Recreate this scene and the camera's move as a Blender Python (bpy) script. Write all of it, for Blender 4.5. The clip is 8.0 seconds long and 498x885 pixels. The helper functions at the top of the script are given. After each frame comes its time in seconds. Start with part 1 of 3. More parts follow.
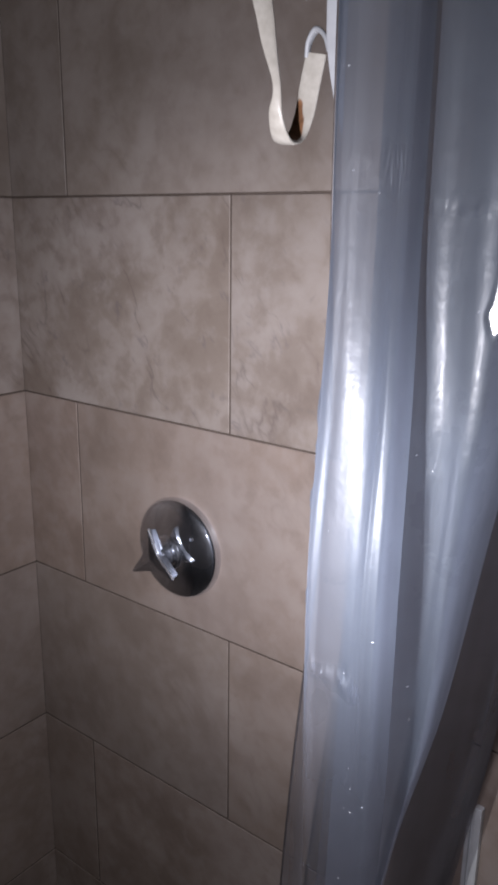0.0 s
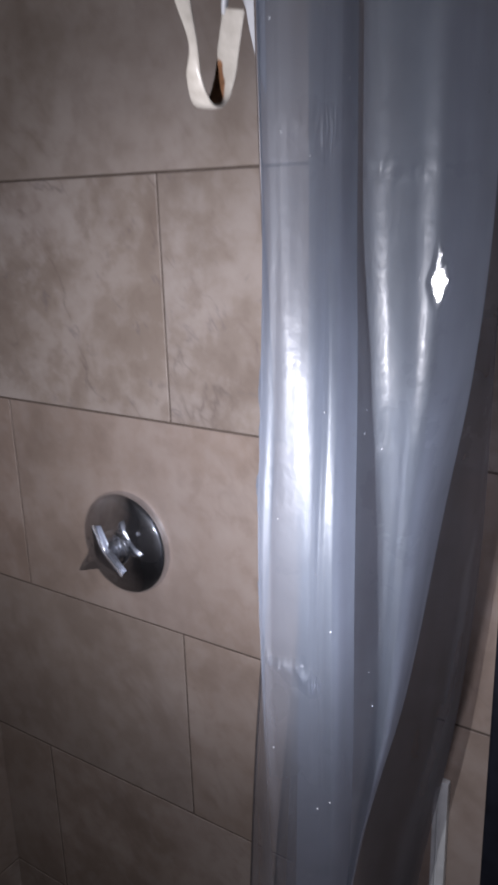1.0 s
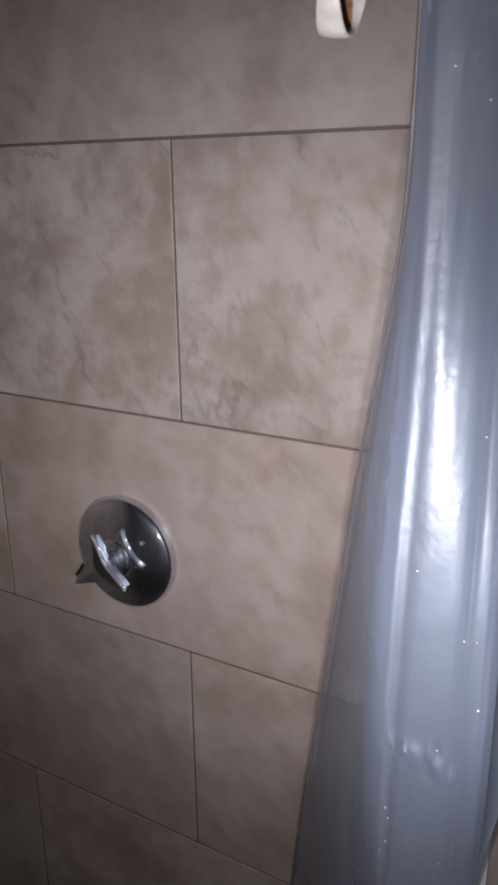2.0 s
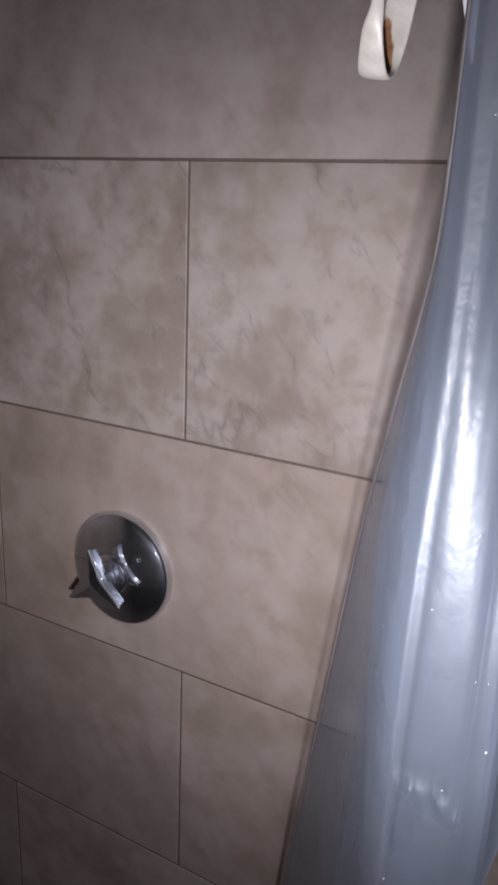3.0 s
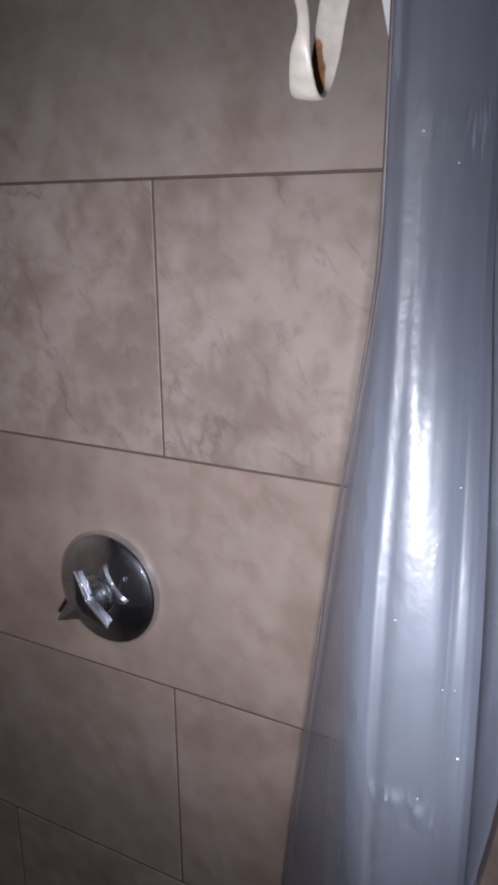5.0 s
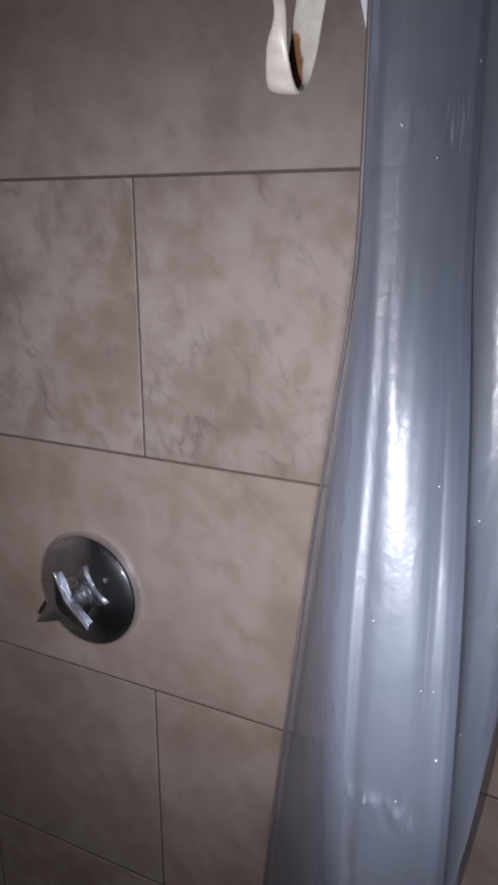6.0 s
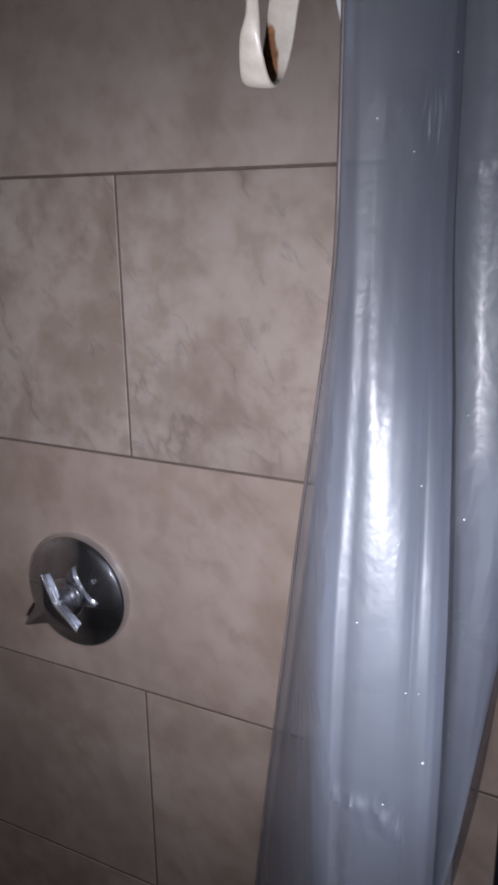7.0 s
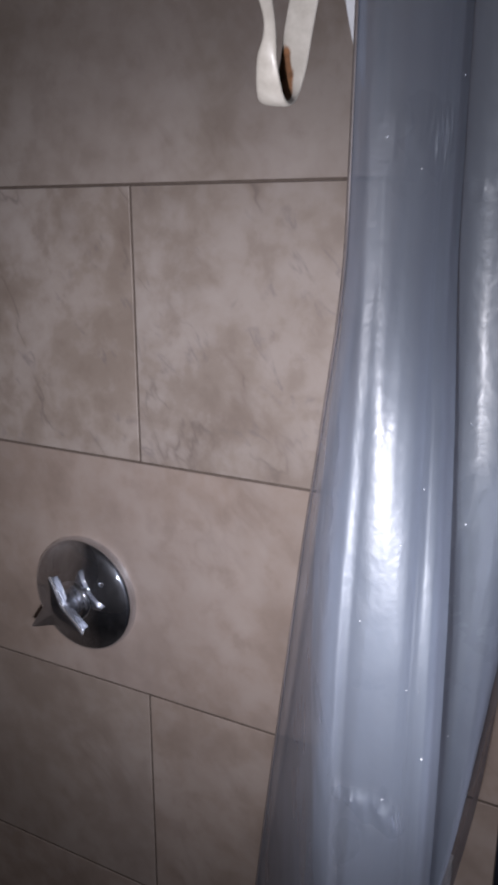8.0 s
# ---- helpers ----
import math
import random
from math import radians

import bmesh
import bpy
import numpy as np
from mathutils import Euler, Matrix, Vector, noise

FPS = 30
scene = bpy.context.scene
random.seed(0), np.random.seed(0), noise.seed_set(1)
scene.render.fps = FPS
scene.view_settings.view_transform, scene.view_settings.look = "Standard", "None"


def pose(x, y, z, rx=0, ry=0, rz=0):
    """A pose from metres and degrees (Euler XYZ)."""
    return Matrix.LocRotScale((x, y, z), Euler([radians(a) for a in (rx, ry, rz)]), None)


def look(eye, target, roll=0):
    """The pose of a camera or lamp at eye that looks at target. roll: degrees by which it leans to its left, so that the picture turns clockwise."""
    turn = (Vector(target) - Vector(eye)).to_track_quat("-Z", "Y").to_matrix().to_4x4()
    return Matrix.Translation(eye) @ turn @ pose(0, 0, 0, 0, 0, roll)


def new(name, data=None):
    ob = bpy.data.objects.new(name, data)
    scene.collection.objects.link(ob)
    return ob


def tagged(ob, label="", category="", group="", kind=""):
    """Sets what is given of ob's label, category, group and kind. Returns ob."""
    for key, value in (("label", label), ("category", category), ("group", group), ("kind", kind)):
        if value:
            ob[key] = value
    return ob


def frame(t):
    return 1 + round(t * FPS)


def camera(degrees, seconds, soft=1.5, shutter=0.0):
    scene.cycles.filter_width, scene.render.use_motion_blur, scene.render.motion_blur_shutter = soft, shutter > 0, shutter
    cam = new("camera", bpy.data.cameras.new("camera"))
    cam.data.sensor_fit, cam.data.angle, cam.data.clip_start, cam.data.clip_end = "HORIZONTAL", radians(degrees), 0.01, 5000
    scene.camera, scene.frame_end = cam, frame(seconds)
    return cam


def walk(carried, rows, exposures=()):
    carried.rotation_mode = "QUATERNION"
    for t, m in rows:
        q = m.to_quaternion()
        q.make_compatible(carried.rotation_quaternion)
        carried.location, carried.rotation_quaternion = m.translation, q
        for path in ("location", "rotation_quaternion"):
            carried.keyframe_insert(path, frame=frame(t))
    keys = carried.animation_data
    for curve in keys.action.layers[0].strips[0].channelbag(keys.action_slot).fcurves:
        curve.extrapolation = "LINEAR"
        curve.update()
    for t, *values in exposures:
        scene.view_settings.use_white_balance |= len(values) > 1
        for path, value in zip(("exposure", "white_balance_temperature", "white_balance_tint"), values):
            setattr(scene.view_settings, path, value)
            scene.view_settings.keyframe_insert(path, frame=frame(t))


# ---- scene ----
cam = camera(35.1, 8.0, soft=3.2, shutter=0.5)
PATH = [
    (0, (0.643, -0.788, 1.505), (-0.536, 0.735, 0.969), 0.7),
    (0.5, (0.654, -0.798, 1.504), (-0.523, 0.744, 1.022), 0.4),
    (1, (0.629, -0.764, 1.498), (-0.432, 0.831, 0.924), -1.7),
    (1.5, (0.535, -0.718, 1.49), (-0.442, 0.91, 0.862), -2.3),
    (3, (0.494, -0.726, 1.497), (-0.445, 0.943, 0.919), 2.3),
    (3.5, (0.497, -0.709, 1.498), (-0.468, 0.935, 0.891), 2.0),
    (4, (0.478, -0.712, 1.5), (-0.541, 0.896, 0.886), 3.8),
    (4.5, (0.507, -0.72, 1.504), (-0.455, 0.936, 0.929), -0.1),
    (6, (0.51, -0.713, 1.501), (-0.382, 0.988, 0.944), -0.3),
    (6.5, (0.51, -0.71, 1.5), (-0.383, 0.992, 0.947), -0.5),
    (7, (0.512, -0.705, 1.501), (-0.361, 1.003, 0.936), -0.9),
    (7.5, (0.519, -0.717, 1.501), (-0.338, 1.015, 0.985), -0.2),
    (8, (0.517, -0.718, 1.501), (-0.374, 0.99, 0.963), -0.0),
]
EXPOSURE = [(0, 0.22), (1.0, 0.12), (1.5, 0.02), (3.5, 0.02), (4.0, 0.03), (4.6, 0.0), (6.0, -0.18), (6.6, -0.32), (7.5, -0.02), (8.0, -0.16)]
walk(cam, [(t, look(eye, target, roll)) for t, eye, target, roll in PATH], EXPOSURE)

# ---- world and light ----
world = bpy.data.worlds.new("world")
scene.world = world
world.use_nodes = True
world.node_tree.nodes["Background"].inputs[0].default_value = (0.55, 0.62, 0.75, 1)
world.node_tree.nodes["Background"].inputs[1].default_value = 0.02


def torch(name, watts, cone, side):
    """The hand torch that lights the cubicle, held beside the camera: a hot middle and a wide spill."""
    lamp = bpy.data.lights.new(name, "SPOT")
    lamp.energy, lamp.color = watts, (0.985, 0.960, 1.045)
    lamp.spot_size, lamp.spot_blend, lamp.shadow_soft_size = radians(cone), 1.0, 0.006
    ob = new(name, lamp)
    ob.matrix_world = look((0.479 + side, -0.724, 1.368), (0.095, 0.0, 1.225))
    return ob


torch("torch_beam", 22.0, 64, 0.0)
torch("torch_spill", 14.5, 150, 0.020)


# ---- materials ----
class Mat:
    """A small builder for node materials."""

    def __init__(self, name):
        self.m = bpy.data.materials.new(name)
        self.m.use_nodes = True
        self.t = self.m.node_tree
        self.t.nodes.clear()
        self.out = self.t.nodes.new("ShaderNodeOutputMaterial")

    def n(self, kind, ins=(), operation="", data_type="", blend_type="", attribute_name=""):
        node = self.t.nodes.new("ShaderNode" + kind)
        if operation:
            node.operation = operation
        if data_type:
            node.data_type, node.blend_type = data_type, blend_type
        if attribute_name:
            node.attribute_name = attribute_name
        for k, v in dict(ins).items():
            self.put(node, k, v)
        return node

    def put(self, node, k, v):
        if isinstance(v, bpy.types.NodeSocket):
            self.t.links.new(v, node.inputs[k])
        else:
            node.inputs[k].default_value = v

    def math(self, op, a, b=0.0, c=0.0):
        node = self.n("Math", operation=op)
        for i, v in enumerate((a, b, c)):
            self.put(node, i, v)
        return node.outputs[0]

    def ramp(self, fac, *stops):
        node = self.n("ValToRGB", {0: fac})
        e = node.color_ramp.elements
        while len(e) < len(stops):
            e.new(0.5)
        for el, (p, c) in zip(e, stops):
            el.position = p
            el.color = (c, c, c, 1) if isinstance(c, (int, float)) else (*c, 1)
        return node.outputs[0]

    def mix(self, fac, a, b, blend="MIX"):
        node = self.n("Mix", data_type="RGBA", blend_type=blend)
        self.put(node, 0, fac), self.put(node, 6, a), self.put(node, 7, b)
        return node.outputs[2]

    def noise(self, vec, scale, detail=4.0, rough=0.55, distort=0.0):
        return self.n("TexNoise", {"Vector": vec, "Scale": scale, "Detail": detail, "Roughness": rough, "Distortion": distort}).outputs[0]

    def bump(self, height, strength, dist=0.001, normal=None):
        ins = {"Height": height, "Strength": strength, "Distance": dist}
        if normal:
            ins["Normal"] = normal
        return self.n("Bump", ins).outputs[0]

    def surface(self, socket):
        self.t.links.new(socket, self.out.inputs[0])
        return self.m

    def principled(self, **ins):
        ins = {k.replace("_", " "): v for k, v in ins.items()}
        return self.n("BsdfPrincipled", ins).outputs[0]


def tile_material():
    """Beige stone-look ceramic. An object's colour tells its print: how warm (red) and how veined (green) it is."""
    m = Mat("beige_stone_tile")
    pos = m.n("NewGeometry").outputs["Position"]
    info = m.n("ObjectInfo")
    rnd = info.outputs["Random"]
    kind = m.n("SeparateColor", {0: info.outputs["Color"]}).outputs
    warm, veined = kind[0], kind[1]
    shift = m.n("CombineXYZ", {0: m.math("MULTIPLY", rnd, 7.0), 1: m.math("MULTIPLY", rnd, 13.0), 2: m.math("MULTIPLY", rnd, 5.0)}).outputs[0]
    vec = m.n("VectorMath", {0: pos, 1: shift}, operation="ADD").outputs[0]
    cloud = m.noise(vec, 8, 4, 0.55, 0.2)
    fleck = m.noise(vec, 31, 5, 0.56, 0.2)
    grain = m.noise(vec, 260, 2, 0.6)
    cool = m.ramp(cloud, (0.32, (0.242, 0.208, 0.182)), (0.50, (0.299, 0.263, 0.235)), (0.70, (0.352, 0.316, 0.292)))
    rosy = m.ramp(cloud, (0.32, (0.258, 0.199, 0.166)), (0.50, (0.318, 0.250, 0.212)), (0.70, (0.358, 0.292, 0.256)))
    base = m.mix(warm, cool, rosy)
    # pale clouds with ragged rims, and the darker ground between them
    amount = m.math("MULTIPLY_ADD", veined, 0.44, 0.06)
    pale = m.math("MULTIPLY", m.ramp(m.math("ADD", m.math("MULTIPLY", fleck, 0.74), m.math("MULTIPLY", cloud, 0.26)), (0.47, 0.0), (0.54, 0.5), (0.64, 1.0)), amount)
    base = m.mix(pale, base, (0.438, 0.395, 0.374, 1))
    deep = m.math("MULTIPLY", m.ramp(fleck, (0.34, 1.0), (0.455, 0.0)), m.math("MULTIPLY_ADD", veined, 0.22, 0.16))
    base = m.mix(deep, base, (0.196, 0.156, 0.133, 1))
    broad = m.noise(m.n("VectorMath", {0: vec, 1: (1.0, 1.0, 0.5)}, operation="MULTIPLY").outputs[0], 2.6, 3, 0.5, 0.4)
    base = m.mix(m.ramp(broad, (0.36, 0.34), (0.50, 0.0)), base, (0.225, 0.182, 0.150, 1))
    base = m.mix(m.ramp(broad, (0.52, 0.0), (0.66, 0.25)), base, (0.400, 0.345, 0.330, 1))
    # veins run along the middle of a warped cloud, slanting, and come and go
    xyz = m.n("SeparateXYZ", {0: vec}).outputs
    along = m.math("ADD", m.math("ADD", xyz[0], xyz[1]), m.math("MULTIPLY", xyz[2], 0.85))
    across = m.math("SUBTRACT", xyz[2], m.math("MULTIPLY", m.math("ADD", xyz[0], xyz[1]), 0.85))
    slant = m.n("CombineXYZ", {0: along, 1: m.math("MULTIPLY", across, 0.36), 2: m.math("MULTIPLY", rnd, 9.0)}).outputs[0]
    v = m.noise(slant, 5.0, 5, 0.56, 0.25)
    line = m.math("ABSOLUTE", m.math("SUBTRACT", v, 0.5))
    soft_line = m.ramp(line, (0.0, 0.60), (0.016, 0.34), (0.045, 0.0))
    thin_line = m.ramp(line, (0.0, 0.9), (0.005, 0.4), (0.012, 0.0))
    gate = m.math("MULTIPLY", m.ramp(m.noise(vec, 9, 2), (0.44, 0.0), (0.62, 0.75)), m.math("MULTIPLY_ADD", veined, 0.65, 0.35))
    base = m.mix(m.math("MULTIPLY", soft_line, gate), base, (0.185, 0.142, 0.118, 1))
    gate = m.math("MULTIPLY", m.ramp(m.noise(vec, 17, 2), (0.50, 0.0), (0.60, 0.45)), m.math("MULTIPLY", veined, veined))
    base = m.mix(m.math("MULTIPLY", thin_line, gate), base, (0.120, 0.098, 0.092, 1))
    # short grey-lilac squiggles, in clusters
    small = m.math("ABSOLUTE", m.math("SUBTRACT", m.noise(slant, 22, 3, 0.55, 0.5), 0.5))
    tick = m.math("MULTIPLY", m.ramp(small, (0.0, 0.7), (0.014, 0.42), (0.040, 0.0)), m.ramp(m.noise(vec, 33, 3, 0.5), (0.56, 0.0), (0.68, 0.7)))
    base = m.mix(m.math("MULTIPLY", tick, m.math("MULTIPLY", veined, veined)), base, (0.165, 0.142, 0.146, 1))
    tone = m.n("HueSaturation", {"Hue": 0.5, "Saturation": m.math("MULTIPLY_ADD", rnd, 0.12, 0.96), "Value": m.math("MULTIPLY_ADD", rnd, 0.08, 0.95), "Color": base}).outputs[0]
    rough = m.math("MULTIPLY_ADD", m.noise(vec, 40, 3), 0.18, 0.36)
    height = m.math("ADD", m.math("MULTIPLY", fleck, 0.8), m.math("MULTIPLY", grain, 0.15))
    return m.surface(m.principled(Base_Color=tone, Roughness=rough, Normal=m.bump(height, 0.10, 0.002), Specular_IOR_Level=0.4))


def rough_material(name, dark, light, rough=0.8, scale=60.0, bump=0.3, metal=0.0):
    m = Mat(name)
    pos = m.n("NewGeometry").outputs["Position"]
    a = m.math("ADD", m.math("MULTIPLY", m.noise(pos, scale, 4), 0.55), m.math("MULTIPLY", m.noise(pos, scale / 9, 3), 0.45))
    col = m.ramp(a, (0.35, dark), (0.65, light))
    return m.surface(m.principled(Base_Color=col, Roughness=m.math("MULTIPLY_ADD", a, 0.2, rough - 0.1), Metallic=metal, Normal=m.bump(a, bump, 0.002)))


def chrome_material():
    m = Mat("polished_chrome")
    pos = m.n("NewGeometry").outputs["Position"]
    spots = m.noise(pos, 90, 5, 0.7)
    rough = m.ramp(spots, (0.40, 0.025), (0.75, 0.07))
    col = m.ramp(m.noise(pos, 25, 3), (0.3, (0.66, 0.68, 0.72)), (0.7, (0.75, 0.77, 0.81)))
    bright = m.principled(Base_Color=col, Metallic=1.0, Roughness=rough, Normal=m.bump(spots, 0.02, 0.001))
    dull = m.n("BsdfGlossy", {0: (0.72, 0.76, 0.86, 1), 1: 0.50}).outputs[0]
    return m.surface(m.n("MixShader", {0: m.ramp(spots, (0.3, 0.04), (0.7, 0.09)), 1: bright, 2: dull}).outputs[0])


def film_material():
    """Bluish vinyl, clouded by damp: a thin milky sheet, glossy, more so where water has run."""
    m = Mat("damp_vinyl_film")
    pos = m.n("NewGeometry").outputs["Position"]
    stretched = m.n("VectorMath", {0: pos, 1: (1.0, 1.0, 0.13)}, operation="MULTIPLY").outputs[0]
    crease = m.noise(stretched, 30, 3, 0.5)
    small = m.noise(pos, 55, 3, 0.55)
    dents = m.noise(m.n("VectorMath", {0: pos, 1: (1.0, 1.0, 0.42)}, operation="MULTIPLY").outputs[0], 42, 3, 0.6, 0.5)
    beads = m.noise(pos, 230, 2, 0.5)
    haze = m.noise(stretched, 20, 3, 0.55)
    patch = m.noise(pos, 11, 3, 0.6)
    height = m.math("ADD", m.math("ADD", m.math("MULTIPLY", crease, 0.55), m.math("MULTIPLY", small, 0.55)), m.math("ADD", m.math("MULTIPLY", beads, 0.13), m.math("MULTIPLY", dents, 0.8)))
    nor = m.bump(height, 0.29, 0.003)
    # light that wanders within the sheet leaves it much alike on all sides
    soft = m.n("VectorMath", {0: m.n("VectorMath", {0: nor, 1: (0.12, -1.75, 0.10)}, operation="ADD").outputs[0]}, operation="NORMALIZE").outputs[0]
    # film haze, with the dimming towards the bottom painted into it
    fog_shade = m.n("Attribute", attribute_name="fog_shade").outputs["Fac"]
    wet = m.n("Attribute", attribute_name="wet").outputs["Fac"]
    milk = m.n("MixShader", {0: 0.50, 1: m.n("BsdfDiffuse", {0: (0.055, 0.067, 0.087, 1), "Normal": soft}).outputs[0],
                             2: m.n("BsdfTranslucent", {0: (0.74, 0.79, 0.90, 1), "Normal": nor}).outputs[0]}).outputs[0]
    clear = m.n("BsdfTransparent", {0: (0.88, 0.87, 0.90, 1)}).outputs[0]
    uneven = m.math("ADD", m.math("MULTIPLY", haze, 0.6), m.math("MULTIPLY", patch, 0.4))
    cover = m.math("MINIMUM", m.math("MULTIPLY", fog_shade, m.ramp(uneven, (0.35, 0.74), (0.65, 1.20))), 0.96)
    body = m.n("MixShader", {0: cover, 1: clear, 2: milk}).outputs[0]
    rough = m.math("MULTIPLY", m.ramp(small, (0.3, 0.27), (0.7, 0.42)), m.math("MULTIPLY_ADD", wet, -0.60, 1.0))
    tight = m.n("BsdfGlossy", {0: (1, 1, 1, 1), 1: rough, "Normal": nor}).outputs[0]
    wide = m.n("BsdfGlossy", {0: (0.84, 0.92, 1, 1), 1: 0.60, "Normal": nor}).outputs[0]
    gloss = m.n("MixShader", {0: m.math("MULTIPLY_ADD", wet, -0.50, 0.74), 1: tight, 2: wide}).outputs[0]
    fres = m.n("Fresnel", {"IOR": 1.5, "Normal": nor}).outputs[0]
    both = m.n("MixShader", {0: m.math("MULTIPLY_ADD", wet, 0.05, m.math("MINIMUM", m.math("MULTIPLY", fres, 1.5), 0.042)), 1: body, 2: gloss}).outputs[0]
    return m.surface(both)


def water_material():
    m = Mat("water_drop")
    return m.surface(m.principled(Base_Color=(0.9, 0.94, 1, 1), Roughness=0.06, Transmission_Weight=0.75, IOR=1.33, Specular_IOR_Level=0.8))


def hook_material():
    """White plastic coating with a brown rust stain where the bend holds water."""
    m = Mat("white_coating_rusted")
    pos = m.n("TexCoord").outputs["Object"]
    n1 = m.noise(pos, 130, 4, 0.6)
    white = m.ramp(n1, (0.3, (0.36, 0.335, 0.295)), (0.7, (0.47, 0.445, 0.40)))
    att = m.n("Attribute", attribute_name="rust").outputs["Fac"]
    a = m.ramp(m.math("MULTIPLY_ADD", m.math("SUBTRACT", n1, 0.5), 0.7, att), (0.36, 0.0), (0.64, 1.0))
    brown = m.ramp(m.noise(pos, 300, 3), (0.3, (0.100, 0.044, 0.017)), (0.7, (0.200, 0.090, 0.038)))
    return m.surface(m.principled(Base_Color=m.mix(a, white, brown), Roughness=m.math("MULTIPLY_ADD", a, 0.4, 0.38), Normal=m.bump(n1, 0.2, 0.001)))


TILE = tile_material()
GROUT = rough_material("grey_brown_grout", (0.088, 0.068, 0.056), (0.130, 0.102, 0.085), 0.9, 220)
PAINT = rough_material("off_white_wall_paint", (0.44, 0.43, 0.41), (0.52, 0.51, 0.49), 0.75, 40, 0.15)
FLOORING = rough_material("grey_floor_tile", (0.14, 0.13, 0.125), (0.22, 0.21, 0.20), 0.5, 30, 0.15)
CHROME = chrome_material()
FILM = film_material()
WATER = water_material()
# dark colour of the shadow line drawn along the curtain's edge
EDGE_SHADE = rough_material("edge_shade_dark", (0.050, 0.042, 0.040), (0.085, 0.072, 0.070), 0.45, 90, 0.1)
RUSTED = hook_material()
DARK = rough_material("dark_navy_paint", (0.006, 0.007, 0.012), (0.014, 0.016, 0.026), 0.5, 50, 0.2)
WHITE = rough_material("white_plastic", (0.60, 0.62, 0.63), (0.72, 0.74, 0.75), 0.4, 80, 0.1)
TAPE = rough_material("greyed_white_vinyl", (0.30, 0.31, 0.33), (0.39, 0.40, 0.42), 0.5, 80, 0.1)
STEEL = rough_material("brushed_steel", (0.45, 0.45, 0.46), (0.58, 0.58, 0.59), 0.3, 300, 0.05, 1.0)
BRASS_DARK = rough_material("dark_screw", (0.05, 0.04, 0.035), (0.10, 0.085, 0.07), 0.5, 300, 0.2, 0.6)


# ---- mesh helpers ----
def mesh_of(name, bm, material, smooth=False):
    me = bpy.data.meshes.new(name)
    bmesh.ops.recalc_face_normals(bm, faces=bm.faces[:])
    if smooth:
        for e in bm.edges:
            e.smooth = e.calc_face_angle(0.0) < 0.62
    bm.to_mesh(me)
    bm.free()
    me.materials.append(material)
    if smooth:
        me.polygons.foreach_set("use_smooth", [True] * len(me.polygons))
    return me


def part(name, bm, material, parent=None, label="", smooth=False):
    ob = new(name, mesh_of(name, bm, material, smooth))
    if parent:
        ob.parent = parent
    return tagged(ob, label) if label else ob


def empty(name, m=None):
    ob = new(name)
    if m:
        ob.matrix_world = m
    return ob


def box(lo, hi, bevel=0.0, segments=2):
    bm = bmesh.new()
    bmesh.ops.create_cube(bm, size=1.0)
    for v in bm.verts:
        v.co = Vector([(a + b) / 2 + c * (b - a) for a, b, c in zip(lo, hi, v.co)])
    if bevel:
        bmesh.ops.bevel(bm, geom=bm.edges[:], offset=bevel, segments=segments, affect="EDGES", profile=0.6)
    return bm


def lathe(profile, steps=64, m=Matrix()):
    """Turns (radius, height) points round the z axis."""
    bm = bmesh.new()
    rings = []
    for r, h in profile:
        if r < 1e-6:
            rings.append([bm.verts.new(m @ Vector((0, 0, h)))])
        else:
            rings.append([bm.verts.new(m @ Vector((r * math.cos(2 * math.pi * i / steps), r * math.sin(2 * math.pi * i / steps), h))) for i in range(steps)])
    for a, b in zip(rings, rings[1:]):
        for i in range(steps):
            j = (i + 1) % steps
            if len(a) == 1 and len(b) == 1:
                continue
            if len(a) == 1:
                bm.faces.new((a[0], b[i], b[j]))
            elif len(b) == 1:
                bm.faces.new((a[i], b[0], a[j]))
            else:
                bm.faces.new((a[i], b[i], b[j], a[j]))
    return bm


def spline(points, u):
    """Catmull-Rom through points, u from 0 to 1."""
    n = len(points) - 1
    s = min(max(u, 0.0), 1.0) * n
    i = min(int(s), n - 1)
    f = s - i
    p0, p1, p2, p3 = (points[min(max(k, 0), n)] for k in (i - 1, i, i + 1, i + 2))
    return 0.5 * (2 * p1 + (p2 - p0) * f + (2 * p0 - 5 * p1 + 4 * p2 - p3) * f * f + (3 * p1 - p0 - 3 * p2 + p3) * f ** 3)


def tube(points, radius, sides=12, steps=40):
    bm = bmesh.new()
    pts = [Vector(p) for p in points]
    path = [spline(pts, i / steps) for i in range(steps + 1)]
    rings = []
    side = Vector((0.31, 0.2, 0.93))
    for i, p in enumerate(path):
        way = (path[min(i + 1, steps)] - path[max(i - 1, 0)]).normalized()
        a = way.cross(side).normalized()
        b = way.cross(a)
        rings.append([bm.verts.new(p + radius * (a * math.cos(2 * math.pi * k / sides) + b * math.sin(2 * math.pi * k / sides))) for k in range(sides)])
    for r, q in zip(rings, rings[1:]):
        for k in range(sides):
            bm.faces.new((r[k], r[(k + 1) % sides], q[(k + 1) % sides], q[k]))
    bm.faces.new(rings[0][::-1]), bm.faces.new(rings[-1])
    return bm


